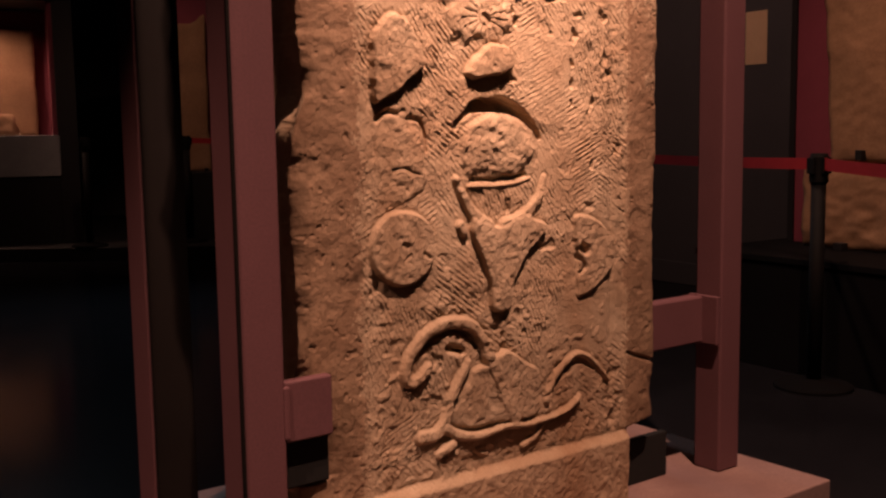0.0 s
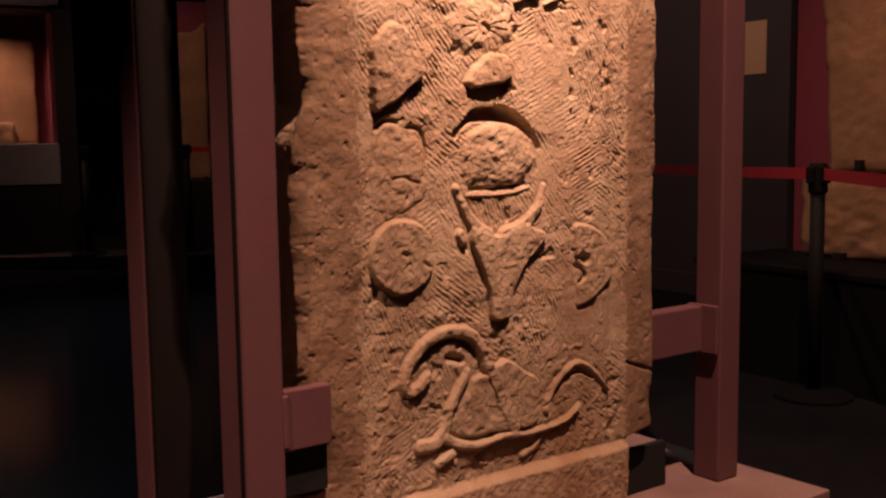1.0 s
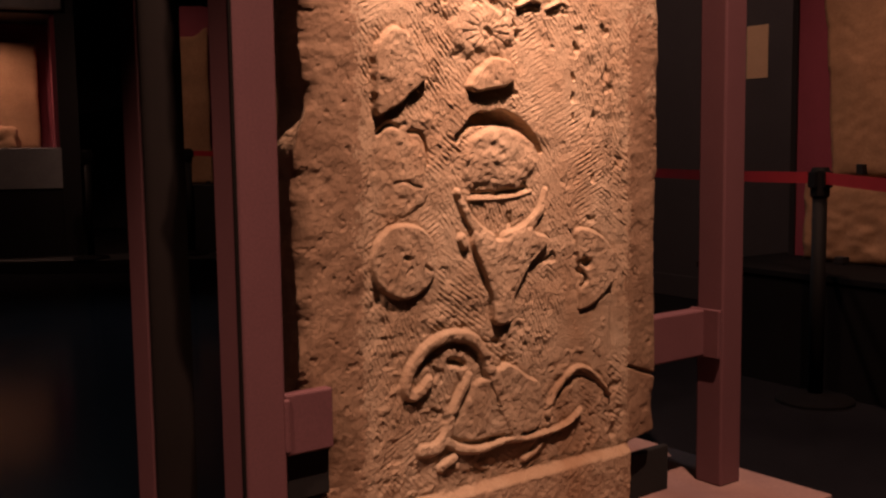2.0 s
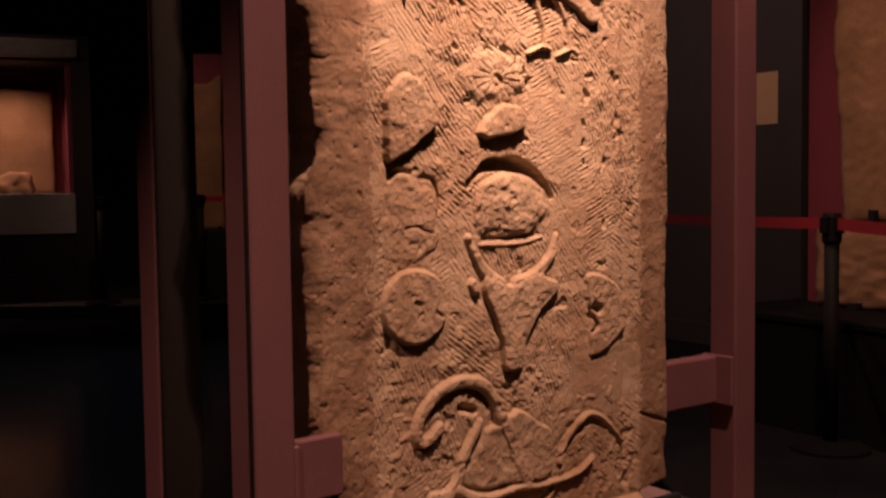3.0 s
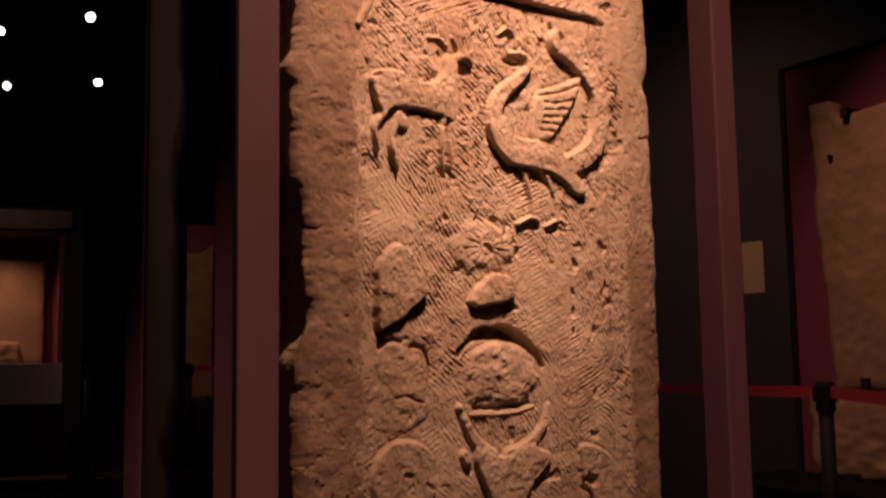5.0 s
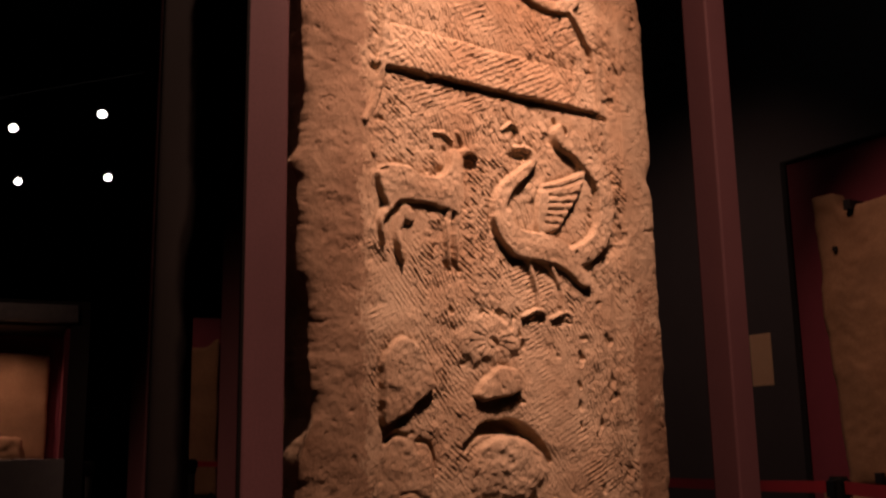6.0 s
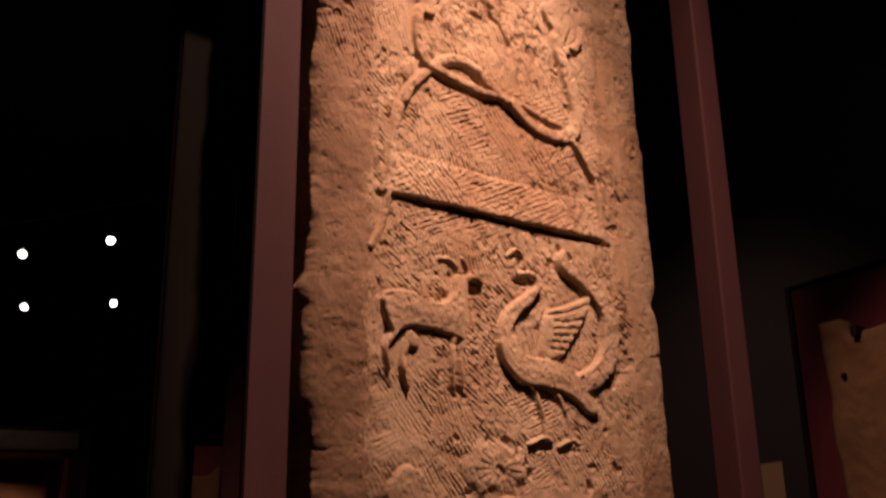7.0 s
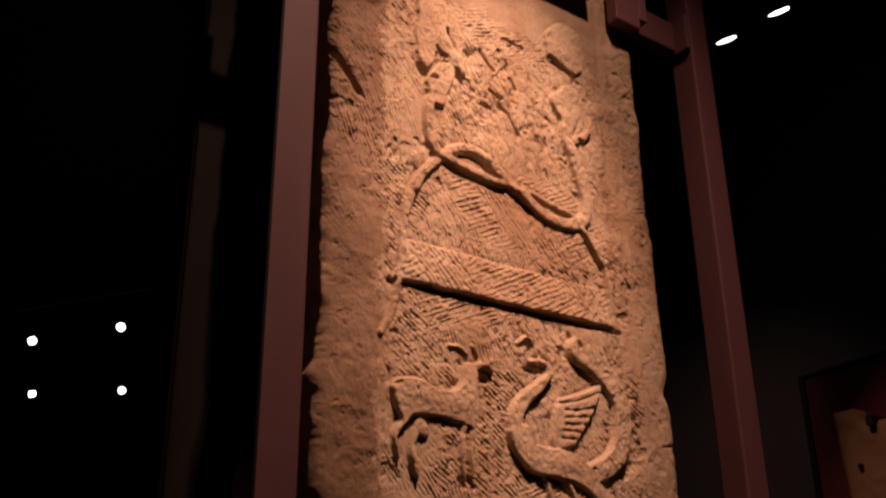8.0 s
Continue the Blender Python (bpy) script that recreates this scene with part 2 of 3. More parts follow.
def strokes(x, z, seed):
    """Rows of short straight chisel strokes, in patches that differ in direction and spacing."""
    total, weight = 0, 0
    for k, (deg, pitch, share) in enumerate(((-52, 0.0104, 0.42), (-68, 0.0096, 0.28), (-36, 0.0110, 0.20), (24, 0.0108, 0.06))):
        c, s = math.cos(radians(deg)), math.sin(radians(deg))
        u, v = x * c + z * s, -x * s + z * c
        q = v / pitch + 0.20 * grain2(u * 7, v * 7, seed + 31 + k) + 0.15 * grain2(u * 40, v * 40, seed + 37 + k)
        row = np.floor(q)
        f = q - row
        cut = np.where(f < 0.62, f / 0.62, (1 - f) / 0.38)
        force = np.clip(0.45 + 1.3 * grain2(u * 66 + 7.3 * row, row * 3.17, seed + k) + 0.5 * grain2(u * 16, v * 16, seed + 5 + k), 0.0, 1.2)
        n = (cut - 0.55) * force * 2.1 + 0.6 * grain2(u * 85, v * 120, seed + 9 + k) + 0.45 * grain2(u * 170, v * 210, seed + 19 + k)
        w = np.maximum(0.02, 0.5 + share + 1.1 * grain2(x * 6.5, z * 6.5, seed + 50 + 7 * k)) ** 7
        total, weight = total + w * n, weight + w
    return total / weight


def hatch(x, z):
    """Patches of parallel cuts that cross one another's direction."""
    out = []
    for deg, pitch in ((-48, 0.0125), (28, 0.0125)):
        c, s = math.cos(radians(deg)), math.sin(radians(deg))
        u, v = x * c + z * s, -x * s + z * c
        q = v / pitch + 0.22 * grain2(u * 12, v * 12, 23) + 0.2 * grain2(u * 45, v * 45, 25)
        f = q - np.floor(q)
        out.append((np.where(f < 0.6, f / 0.6, (1 - f) / 0.4) - 0.5) * np.clip(0.8 + 0.9 * grain2(u * 26 + 5.1 * np.floor(q), q * 0.4, 29), 0.1, 1.2) * 1.6)
    turn = smooth(-0.12, 0.12, grain2(x * 8.5 + z * 6, z * 5, 66) + 0.25 * (x - 0.35))
    return out[0] * (1 - turn) + out[1] * turn + 0.8 * grain2(x * 120, z * 120, 73)


def carve(x, z):
    tool = 0.0030 * strokes(x, z, 3) * (0.60 + 0.20 * smooth(1.25, 1.60, z))
    crossed = smooth(0.4, 0.75, bump(x, z, 0.42, 2.24, 0.36, 0.15))
    tool = tool * (1 - crossed) + 0.0020 * hatch(x, z) * crossed
    rough = 0.0005 * cloud(x, z, 150, 7, 2) + 0.0021 * cloud(x, z, 30, 5, 4) + 0.0035 * cloud(x, z, 7, 11, 3)
    # worn places where the tool marks are gone
    high = smooth(2.05, 2.30, z + 0.15 * grain2(x * 9, z * 9, 3))
    worn = np.maximum(smooth(0.012, 0.0, x + 0.006 * grain2(x * 20, z * 20, 12)) * (1 - 0.8 * high), 0.40 * smooth(0.80, 0.62, z + 0.1 * grain2(x * 8, z * 8, 14)))
    worn = np.maximum(worn, smooth(0.79, 0.80, x + 0.006 * grain2(x * 20, z * 20, 2)) * (1 - 0.75 * high))
    worn = np.maximum(worn, smooth(0.35, 0.75, bump(x, z, 0.68, 0.66, 0.20, 0.13)))
    worn = np.maximum(worn, 0.75 * smooth(0.3, 0.9, bump(x, z, 0.54, 1.19, 0.08, 0.12) + 0.3 * cloud(x, z, 14, 57, 3)))
    column = smooth(0.42, 0.47, x) * smooth(0.64, 0.58, x) * smooth(0.92, 1.0, z) * smooth(1.46, 1.38, z)
    column = np.maximum(column, smooth(0.52, 0.58, x) * smooth(0.80, 0.72, x) * smooth(0.55, 0.65, z) * smooth(1.10, 1.00, z))
    worn = np.maximum(worn, np.clip(0.6 * column + 0.45 * column * cloud(x, z, 12, 63, 3), 0, 1))
    worn = np.maximum(worn, smooth(0.3, 0.8, bump(x, z, 0.45, 2.92, 0.5, 0.16)))
    worn = np.maximum(worn, 0.6 * smooth(0.35, 0.7, cloud(x, z, 6, 21, 2)))
    c = Carving(x, z, tool * (1 - worn) + rough * (1 - 0.55 * worn))
    c.h += 0.0030 * smooth(0.4, 1.0, grain2(x * 55, z * 55, 77) + 0.4 * grain2(x * 110, z * 110, 78)) * smooth(0.95, 0.6, z) * smooth(0.0, 0.03, x) * smooth(0.79, 0.75, x)
    c.h -= 0.0035 * smooth(0.35, 0.9, grain2(x * 48, z * 48, 79)) * smooth(0.95, 0.6, z) * smooth(0.0, 0.03, x) * smooth(0.79, 0.75, x) * (1 - smooth(0.35, 0.75, bump(x, z, 0.68, 0.66, 0.20, 0.13)))
    c.h += 0.003 * smooth(0.018, -0.020, x + 0.012 * cloud(x, z, 16, 15, 3)) * (1 - high)
    c.h += 0.005 * smooth(0.785, 0.800, x)  # the plain margin stands a little proud
    c.h -= 0.004 * bump(x, 0 * z, 0.745, 0, 0.012, 1)
    c.h -= 0.006 * smooth(0.75, 1.1, cloud(x, z, 22, 33, 3)) * (1 - worn)
    plain = np.maximum(smooth(0.01, -0.01, x), smooth(0.79, 0.81, x))
    c.h += plain * (0.0009 * cloud(x, z, 60, 51, 2) - 0.0018 * smooth(0.7, 1.1, cloud(x, z, 44, 53, 3, 0.7)) - 0.0025 * smooth(0.2, 0.9, cloud(x, z, 12, 55, 3)))
    # band and slab at the bottom
    lip = 0.346 + 0.003 * grain2(x * 12, 0 * z, 4)
    foot = smooth(0.0, 0.022, lip - z) * smooth(0.0, 0.02, 0.81 - x)
    c.h = c.h * (1 - foot) + (0.024 + c.fine) * foot
    c.owner[foot > 0.5] = 1
    # disc and broken disc
    t = np.linspace(0, 2 * math.pi, 17)[:-1]
    c.plate([(0.105 + 0.088 * math.cos(a), 0.875 + 0.084 * math.sin(a)) for a in t], 0.019, 2, ragged=0.002)
    c.groove([(0.102, 0.884), (0.112, 0.880)], 0.008, 0.010)
    c.groove([(0.118, 0.860), (0.106, 0.848)], 0.007, 0.005)
    c.groove([(0.155, 0.862), (0.170, 0.850)], 0.006, 0.006)
    c.plate([(0.613, 0.913), (0.670, 0.912), (0.724, 0.881), (0.755, 0.829), (0.745, 0.778), (0.700, 0.733), (0.630, 0.710), (0.622, 0.751), (0.626, 0.801), (0.613, 0.865)], 0.015, 3, edge=0.008)
    c.groove([(0.636, 0.838), (0.652, 0.828)], 0.017, 0.030)
    c.groove([(0.622, 0.815), (0.648, 0.788), (0.632, 0.775)], 0.008, 0.012)
    # pointed slab and the worn tray below it
    c.plate([(0.033, 1.308), (0.048, 1.342), (0.084, 1.372), (0.116, 1.362), (0.146, 1.330), (0.170, 1.271), (0.132, 1.234), (0.080, 1.197), (0.031, 1.188)], 0.024, 4)
    c.plate([(0.036, 1.128), (0.060, 1.152), (0.085, 1.158), (0.108, 1.148), (0.150, 1.143), (0.166, 1.115), (0.165, 0.985), (0.034, 0.985)], 0.003, 5, edge=0.018, ragged=0.012)
    c.groove([(0.046, 1.150), (0.072, 1.166), (0.100, 1.162)], 0.009, 0.012)
    c.groove([(0.125, 1.152), (0.158, 1.146), (0.172, 1.115), (0.174, 1.080)], 0.009, 0.014, 0.004)
    c.groove([(0.085, 1.042), (0.115, 1.046), (0.130, 1.038), (0.158, 1.030)], 0.007, 0.005, 0.004)
    # rosette and the stub under it
    c.plate([(0.234, 1.377), (0.260, 1.418), (0.326, 1.440), (0.386, 1.422), (0.440, 1.383), (0.428, 1.335), (0.354, 1.310), (0.280, 1.323)], 0.006, 6, edge=0.030, ragged=0.014)
    for k in range(15):
        a = 2 * math.pi * k / 15 + 0.3
        c.groove([(0.337 + 0.02 * math.cos(a), 1.375 + 0.018 * math.sin(a)), (0.337 + 0.066 * math.cos(a), 1.375 + 0.050 * math.sin(a))], 0.005, 0.0026, 0.003)
    c.groove([(0.338, 1.378), (0.350, 1.366)], 0.013, 0.008)
    c.plate([(0.279, 1.248), (0.301, 1.280), (0.346, 1.318), (0.400, 1.316), (0.423, 1.284), (0.418, 1.260), (0.361, 1.245), (0.316, 1.236)], 0.019, 6, pillow=0.004, ragged=0.004)
    # overhanging arch with the hollow under it
    c.plate([(0.262, 1.105), (0.300, 1.150), (0.373, 1.172), (0.445, 1.156), (0.490, 1.100), (0.478, 1.052), (0.450, 1.024), (0.371, 1.018), (0.296, 1.020), (0.270, 1.060)], 0.006, 7, edge=0.020, ragged=0.010, pillow=0.009)
    c.plate([(0.248, 1.141), (0.276, 1.172), (0.322, 1.195), (0.383, 1.200), (0.445, 1.180), (0.487, 1.144), (0.508, 1.108), (0.496, 1.104), (0.466, 1.130), (0.429, 1.152), (0.383, 1.164), (0.329, 1.161), (0.285, 1.150), (0.258, 1.126)], -0.140, 17, edge=0.004, ragged=0.004)
    c.h += 0.0050 * bump(x, z, 0.37, 1.09, 0.11, 0.06) * cloud(x, z, 15, 47, 5, 0.6)
    c.groove([(0.296, 1.014), (0.371, 1.012), (0.455, 1.020)], 0.009, 0.014)
    # crossbar, horns and the long tapering head
    c.tube([(0.285, 1.000), (0.354, 0.998), (0.420, 1.001), (0.470, 1.012)], 0.0045, 0.005, 0.008, 8)
    c.tube([(0.252, 1.017), (0.275, 0.971), (0.307, 0.931), (0.343, 0.906)], 0.010, 0.020, 0.015, 8, 0.8)
    c.tube([(0.515, 1.011), (0.498, 0.969), (0.471, 0.940), (0.436, 0.918), (0.394, 0.905)], 0.010, 0.020, 0.015, 8, 0.8)
    c.plate([(0.294, 0.932), (0.333, 0.919), (0.372, 0.908), (0.415, 0.919), (0.460, 0.932), (0.485, 0.915), (0.523, 0.898), (0.494, 0.865), (0.460, 0.834), (0.432, 0.796), (0.415, 0.752), (0.403, 0.711),
             (0.371, 0.703), (0.344, 0.717), (0.341, 0.765), (0.330, 0.805), (0.310, 0.846), (0.295, 0.879), (0.285, 0.906)], 0.019, 8, pillow=0.005, ragged=0.002, edge=0.008)
    c.tube([(0.263, 0.913), (0.272, 0.895)], 0.014, 0.012, 0.020, 8)
    c.groove([(0.272, 0.888), (0.280, 0.878)], 0.010, 0.010)
    # coiled figure near the bottom
    c.plate([(0.300, 0.585), (0.262, 0.548), (0.232, 0.505), (0.222, 0.468), (0.280, 0.442), (0.399, 0.444), (0.388, 0.480), (0.345, 0.580)], 0.013, 9, edge=0.012, ragged=0.005)
    c.plate([(0.349, 0.591), (0.375, 0.610), (0.403, 0.610), (0.450, 0.575), (0.490, 0.553), (0.508, 0.498), (0.490, 0.448), (0.435, 0.438), (0.398, 0.500)], 0.013, 9, edge=0.007)
    c.tube([(0.165, 0.606), (0.140, 0.585), (0.116, 0.578), (0.102, 0.598), (0.112, 0.632), (0.143, 0.667), (0.188, 0.692), (0.238, 0.698), (0.290, 0.682), (0.324, 0.642), (0.338, 0.605)], 0.014, 0.016, 0.022, 9)
    c.tube([(0.336, 0.610), (0.356, 0.565), (0.384, 0.504), (0.414, 0.445)], 0.018, 0.020, 0.018, 9, 0.9)
    c.tube([(0.276, 0.600), (0.246, 0.554), (0.226, 0.518), (0.212, 0.477), (0.183, 0.450), (0.140, 0.450)], 0.012, 0.017, 0.022, 9)
    c.tube([(0.228, 0.420), (0.190, 0.402)], 0.013, 0.012, 0.022, 9)
    c.tube([(0.207, 0.463), (0.247, 0.437), (0.313, 0.424), (0.382, 0.432), (0.453, 0.424), (0.527, 0.426), (0.584, 0.437), (0.630, 0.464)], 0.014, 0.007, 0.023, 9)
    c.tube([(0.520, 0.470), (0.530, 0.500), (0.558, 0.536), (0.603, 0.566), (0.642, 0.566), (0.692, 0.533), (0.735, 0.484)], 0.012, 0.007, 0.017, 9)
    c.tube([(0.508, 0.413), (0.480, 0.385), (0.443, 0.372)], 0.009, 0.010, 0.014, 9)
    c.groove([(0.225, 0.640), (0.262, 0.628)], 0.014, 0.022)
    c.groove([(0.150, 0.640), (0.190, 0.668), (0.238, 0.676), (0.285, 0.660), (0.305, 0.630)], 0.011, 0.012)
    c.groove([(0.335, 0.575), (0.365, 0.515)], 0.004, 0.006)
    c.groove([(0.515, 0.480), (0.560, 0.515), (0.605, 0.545), (0.640, 0.545), (0.680, 0.525)], 0.006, 0.008)
    # long-legged figure on the left
    c.tube([(0.014, 1.720), (0.009, 1.694), (0.006, 1.668)], 0.008, 0.006, 0.006, 10)
    for leg in ([(0.046, 1.640), (0.033, 1.614), (0.042, 1.570)], [(0.085, 1.630), (0.077, 1.578), (0.092, 1.535)], [(0.217, 1.662), (0.211, 1.599), (0.216, 1.546)], [(0.240, 1.662), (0.236, 1.602), (0.238, 1.548)]):
        c.tube(leg, 0.012, 0.007, 0.017, 10)
    c.plate([(0.017, 1.724), (0.035, 1.741), (0.070, 1.752), (0.108, 1.749), (0.138, 1.738), (0.169, 1.736), (0.196, 1.744), (0.213, 1.771), (0.221, 1.799), (0.238, 1.814), (0.257, 1.798), (0.261, 1.765), (0.262, 1.711),
             (0.257, 1.673), (0.242, 1.652), (0.218, 1.658), (0.191, 1.660), (0.157, 1.667), (0.122, 1.666), (0.087, 1.664), (0.069, 1.652), (0.054, 1.633), (0.044, 1.653), (0.029, 1.678), (0.020, 1.702)], 0.022, 10, pillow=0.005, ragged=0.0015, edge=0.008)
    c.tube([(0.100, 1.641), (0.106, 1.637)], 0.021, 0.019, 0.018, 10)
    c.tube([(0.246, 1.797), (0.276, 1.811), (0.302, 1.801)], 0.014, 0.007, 0.017, 10)
    c.tube([(0.182, 1.842), (0.206, 1.843), (0.232, 1.830)], 0.007, 0.007, 0.014, 10)
    c.tube([(0.247, 1.852), (0.261, 1.832)], 0.007, 0.007, 0.013, 10)
    c.groove([(0.269, 1.778), (0.284, 1.779)], 0.017, 0.024)
    c.groove([(0.208, 1.810), (0.214, 1.806)], 0.007, 0.010)
    c.groove([(0.028, 1.727), (0.042, 1.733)], 0.007, 0.009)
    c.groove([(0.078, 1.735), (0.090, 1.710), (0.094, 1.695)], 0.005, 0.004)
    for hoof in (0.214, 0.240):
        c.groove([(hoof - 0.008, 1.542), (hoof + 0.008, 1.528)], 0.008, 0.012)
    c.groove([(0.084, 1.560), (0.096, 1.540)], 0.007, 0.008)
    # winged figure with the coil behind it
    c.tube([(0.577, 1.897), (0.626, 1.876), (0.676, 1.840), (0.711, 1.783), (0.714, 1.708), (0.692, 1.654), (0.650, 1.615), (0.600, 1.593)], 0.037, 0.028, 0.026, 11, 0.88)
    c.plate([(0.481, 1.640), (0.480, 1.700), (0.490, 1.744), (0.506, 1.767), (0.550, 1.783), (0.599, 1.802), (0.639, 1.823), (0.652, 1.813), (0.634, 1.772), (0.604, 1.724), (0.573, 1.684), (0.543, 1.652)], 0.018, 11, ragged=0.001, edge=0.007)
    for quill in ([(0.498, 1.752), (0.568, 1.768), (0.636, 1.797)], [(0.520, 1.737), (0.570, 1.744), (0.617, 1.757)], [(0.520, 1.719), (0.602, 1.731)], [(0.518, 1.702), (0.589, 1.709)], [(0.514, 1.686), (0.573, 1.689)], [(0.508, 1.668), (0.553, 1.669)]):
        c.groove(quill, 0.0065, 0.0045)
    c.tube([(0.475, 1.818), (0.439, 1.781), (0.402, 1.752), (0.375, 1.717), (0.367, 1.674), (0.382, 1.635), (0.416, 1.606)], 0.013, 0.034, 0.021, 11, 0.75)
    c.plate([(0.340, 1.672), (0.352, 1.630), (0.387, 1.586), (0.430, 1.570), (0.474, 1.569), (0.538, 1.561), (0.584, 1.543), (0.620, 1.517), (0.649, 1.518), (0.659, 1.543), (0.616, 1.582), (0.580, 1.619), (0.551, 1.637), (0.507, 1.645),
             (0.460, 1.645), (0.426, 1.650), (0.404, 1.668), (0.398, 1.690)], 0.023, 11, pillow=0.005, ragged=0.0015)
    c.tube([(0.418, 1.843), (0.444, 1.848), (0.469, 1.843), (0.477, 1.822)], 0.008, 0.015, 0.018, 11)
    c.tube([(0.386, 1.886), (0.412, 1.904), (0.434, 1.891), (0.440, 1.863)], 0.006, 0.008, 0.014, 11)
    c.groove([(0.412, 1.824), (0.440, 1.823)], 0.012, 0.018)
    c.groove([(0.400, 1.882), (0.414, 1.888), (0.424, 1.874)], 0.007, 0.010)
    c.groove([(0.556, 1.940), (0.579, 1.906)], 0.010, 0.016)
    c.tube([(0.446, 1.580), (0.465, 1.535), (0.476, 1.493), (0.480, 1.450)], 0.011, 0.007, 0.014, 11)
    c.tube([(0.505, 1.582), (0.535, 1.542), (0.555, 1.502), (0.560, 1.452)], 0.012, 0.007, 0.014, 11)
    for foot_at in (0.470, 0.560):
        c.tube([(foot_at - 0.040, 1.436), (foot_at + 0.004, 1.454), (foot_at + 0.030, 1.448)], 0.007, 0.007, 0.010, 11)
        c.groove([(foot_at - 0.034, 1.420), (foot_at + 0.004, 1.430), (foot_at + 0.026, 1.428)], 0.007, 0.005)
    # raised band across the face
    c.plate([(0.020, 1.968), (0.350, 1.976), (0.715, 1.985), (0.712, 2.092), (0.350, 2.084), (0.060, 2.082)], 0.004, 12, ragged=0.001, round_it=False)
    band = (c.owner == 12)
    c.h = np.where(band, c.h + 0.0020 * hatch(x, z) + 0.011 * (2.08 - z) / 0.11, c.h)
    c.groove([(0.020, 1.966), (0.345, 1.969), (0.745, 1.978)], 0.011, 0.016)
    # the two crossing cords
    c.tube([(-0.005, 1.838), (0.021, 1.885), (0.040, 1.966), (0.050, 2.066), (0.066, 2.171), (0.105, 2.257)], 0.010, 0.015, 0.013, 13)
    c.tube([(0.085, 2.215), (0.105, 2.257), (0.156, 2.316), (0.199, 2.352), (0.253, 2.372), (0.307, 2.360), (0.360, 2.322), (0.434, 2.282), (0.500, 2.252), (0.568, 2.246), (0.632, 2.276), (0.648, 2.330), (0.642, 2.372), (0.624, 2.424), (0.602, 2.485), (0.592, 2.530), (0.602, 2.580)], 0.014, 0.026, 0.023, 13, 0.5)
    c.tube([(0.150, 2.500), (0.128, 2.462), (0.125, 2.395), (0.147, 2.340), (0.199, 2.322), (0.269, 2.312), (0.341, 2.303), (0.395, 2.312), (0.463, 2.300), (0.541, 2.286), (0.590, 2.274), (0.637, 2.229), (0.674, 2.180), (0.700, 2.129), (0.712, 1.985)], 0.017, 0.010, 0.021, 13)
    c.groove([(0.135, 2.325), (0.199, 2.300), (0.270, 2.290), (0.335, 2.282)], 0.009, 0.014)
    c.groove([(0.400, 2.286), (0.450, 2.250), (0.510, 2.226), (0.570, 2.222)], 0.009, 0.014)
    c.groove([(0.225, 2.348), (0.270, 2.348), (0.320, 2.325)], 0.008, 0.014)
    # worn figures near the top
    c.plate([(0.094, 2.780), (0.086, 2.660), (0.092, 2.573), (0.131, 2.561), (0.154, 2.625), (0.199, 2.592), (0.237, 2.580), (0.242, 2.634), (0.198, 2.718), (0.186, 2.790), (0.140, 2.800)], 0.015, 14, pillow=0.008, ragged=0.007)
    c.plate([(0.120, 2.545), (0.135, 2.475), (0.175, 2.470), (0.195, 2.520), (0.215, 2.590), (0.175, 2.600)], 0.016, 14, ragged=0.006)
    c.plate([(0.536, 2.840), (0.538, 2.765), (0.590, 2.748), (0.645, 2.738), (0.682, 2.775), (0.678, 2.870), (0.640, 2.905), (0.590, 2.900)], 0.013, 15, pillow=0.008, ragged=0.004)
    c.plate([(0.534, 2.614), (0.560, 2.660), (0.610, 2.690), (0.650, 2.680), (0.640, 2.600), (0.610, 2.540), (0.570, 2.560)], 0.013, 15, ragged=0.007)
    c.tube([(0.618, 2.515), (0.655, 2.535), (0.677, 2.560), (0.684, 2.605)], 0.016, 0.011, 0.020, 15)
    for cut in ([(0.095, 2.570), (0.110, 2.548), (0.150, 2.545)], [(0.214, 2.595), (0.232, 2.570)], [(0.300, 2.690), (0.325, 2.660), (0.345, 2.645)], [(0.325, 2.575), (0.365, 2.562)],
                [(0.300, 2.524), (0.322, 2.520)], [(0.352, 2.545), (0.385, 2.520), (0.415, 2.470)], [(0.400, 2.640), (0.420, 2.612)], [(0.545, 2.765), (0.600, 2.742), (0.655, 2.715)],
                [(0.635, 2.520), (0.665, 2.522), (0.682, 2.545)], [(0.150, 2.640), (0.180, 2.620)], [(0.400, 2.600), (0.405, 2.560)], [(0.185, 2.705), (0.205, 2.660)]):
        c.groove(cut, 0.009, 0.014)
    # drilled and chipped holes
    for px, pz in ((0.618, 1.352), (0.608, 1.282), (0.611, 1.234), (0.609, 1.187), (0.424, 1.398), (0.676, 1.036), (0.437, 1.372)):
        c.groove([(px - 0.003, pz + 0.005), (px + 0.004 * math.sin(90 * pz), pz - 0.006)], 0.0085 + 0.003 * math.sin(57 * pz), 0.014)
    c.groove([(0.800, 0.548), (0.850, 0.530), (0.915, 0.508)], 0.008, 0.014)
    c.groove([(0.86, 1.690), (0.915, 1.700)], 0.005, 0.006)
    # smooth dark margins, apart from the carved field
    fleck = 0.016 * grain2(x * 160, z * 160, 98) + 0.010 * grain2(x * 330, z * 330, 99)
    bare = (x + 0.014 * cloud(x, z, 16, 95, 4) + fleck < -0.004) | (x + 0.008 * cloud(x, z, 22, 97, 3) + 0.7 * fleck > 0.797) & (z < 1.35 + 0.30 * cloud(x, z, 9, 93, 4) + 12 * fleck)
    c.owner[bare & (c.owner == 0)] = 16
    return c


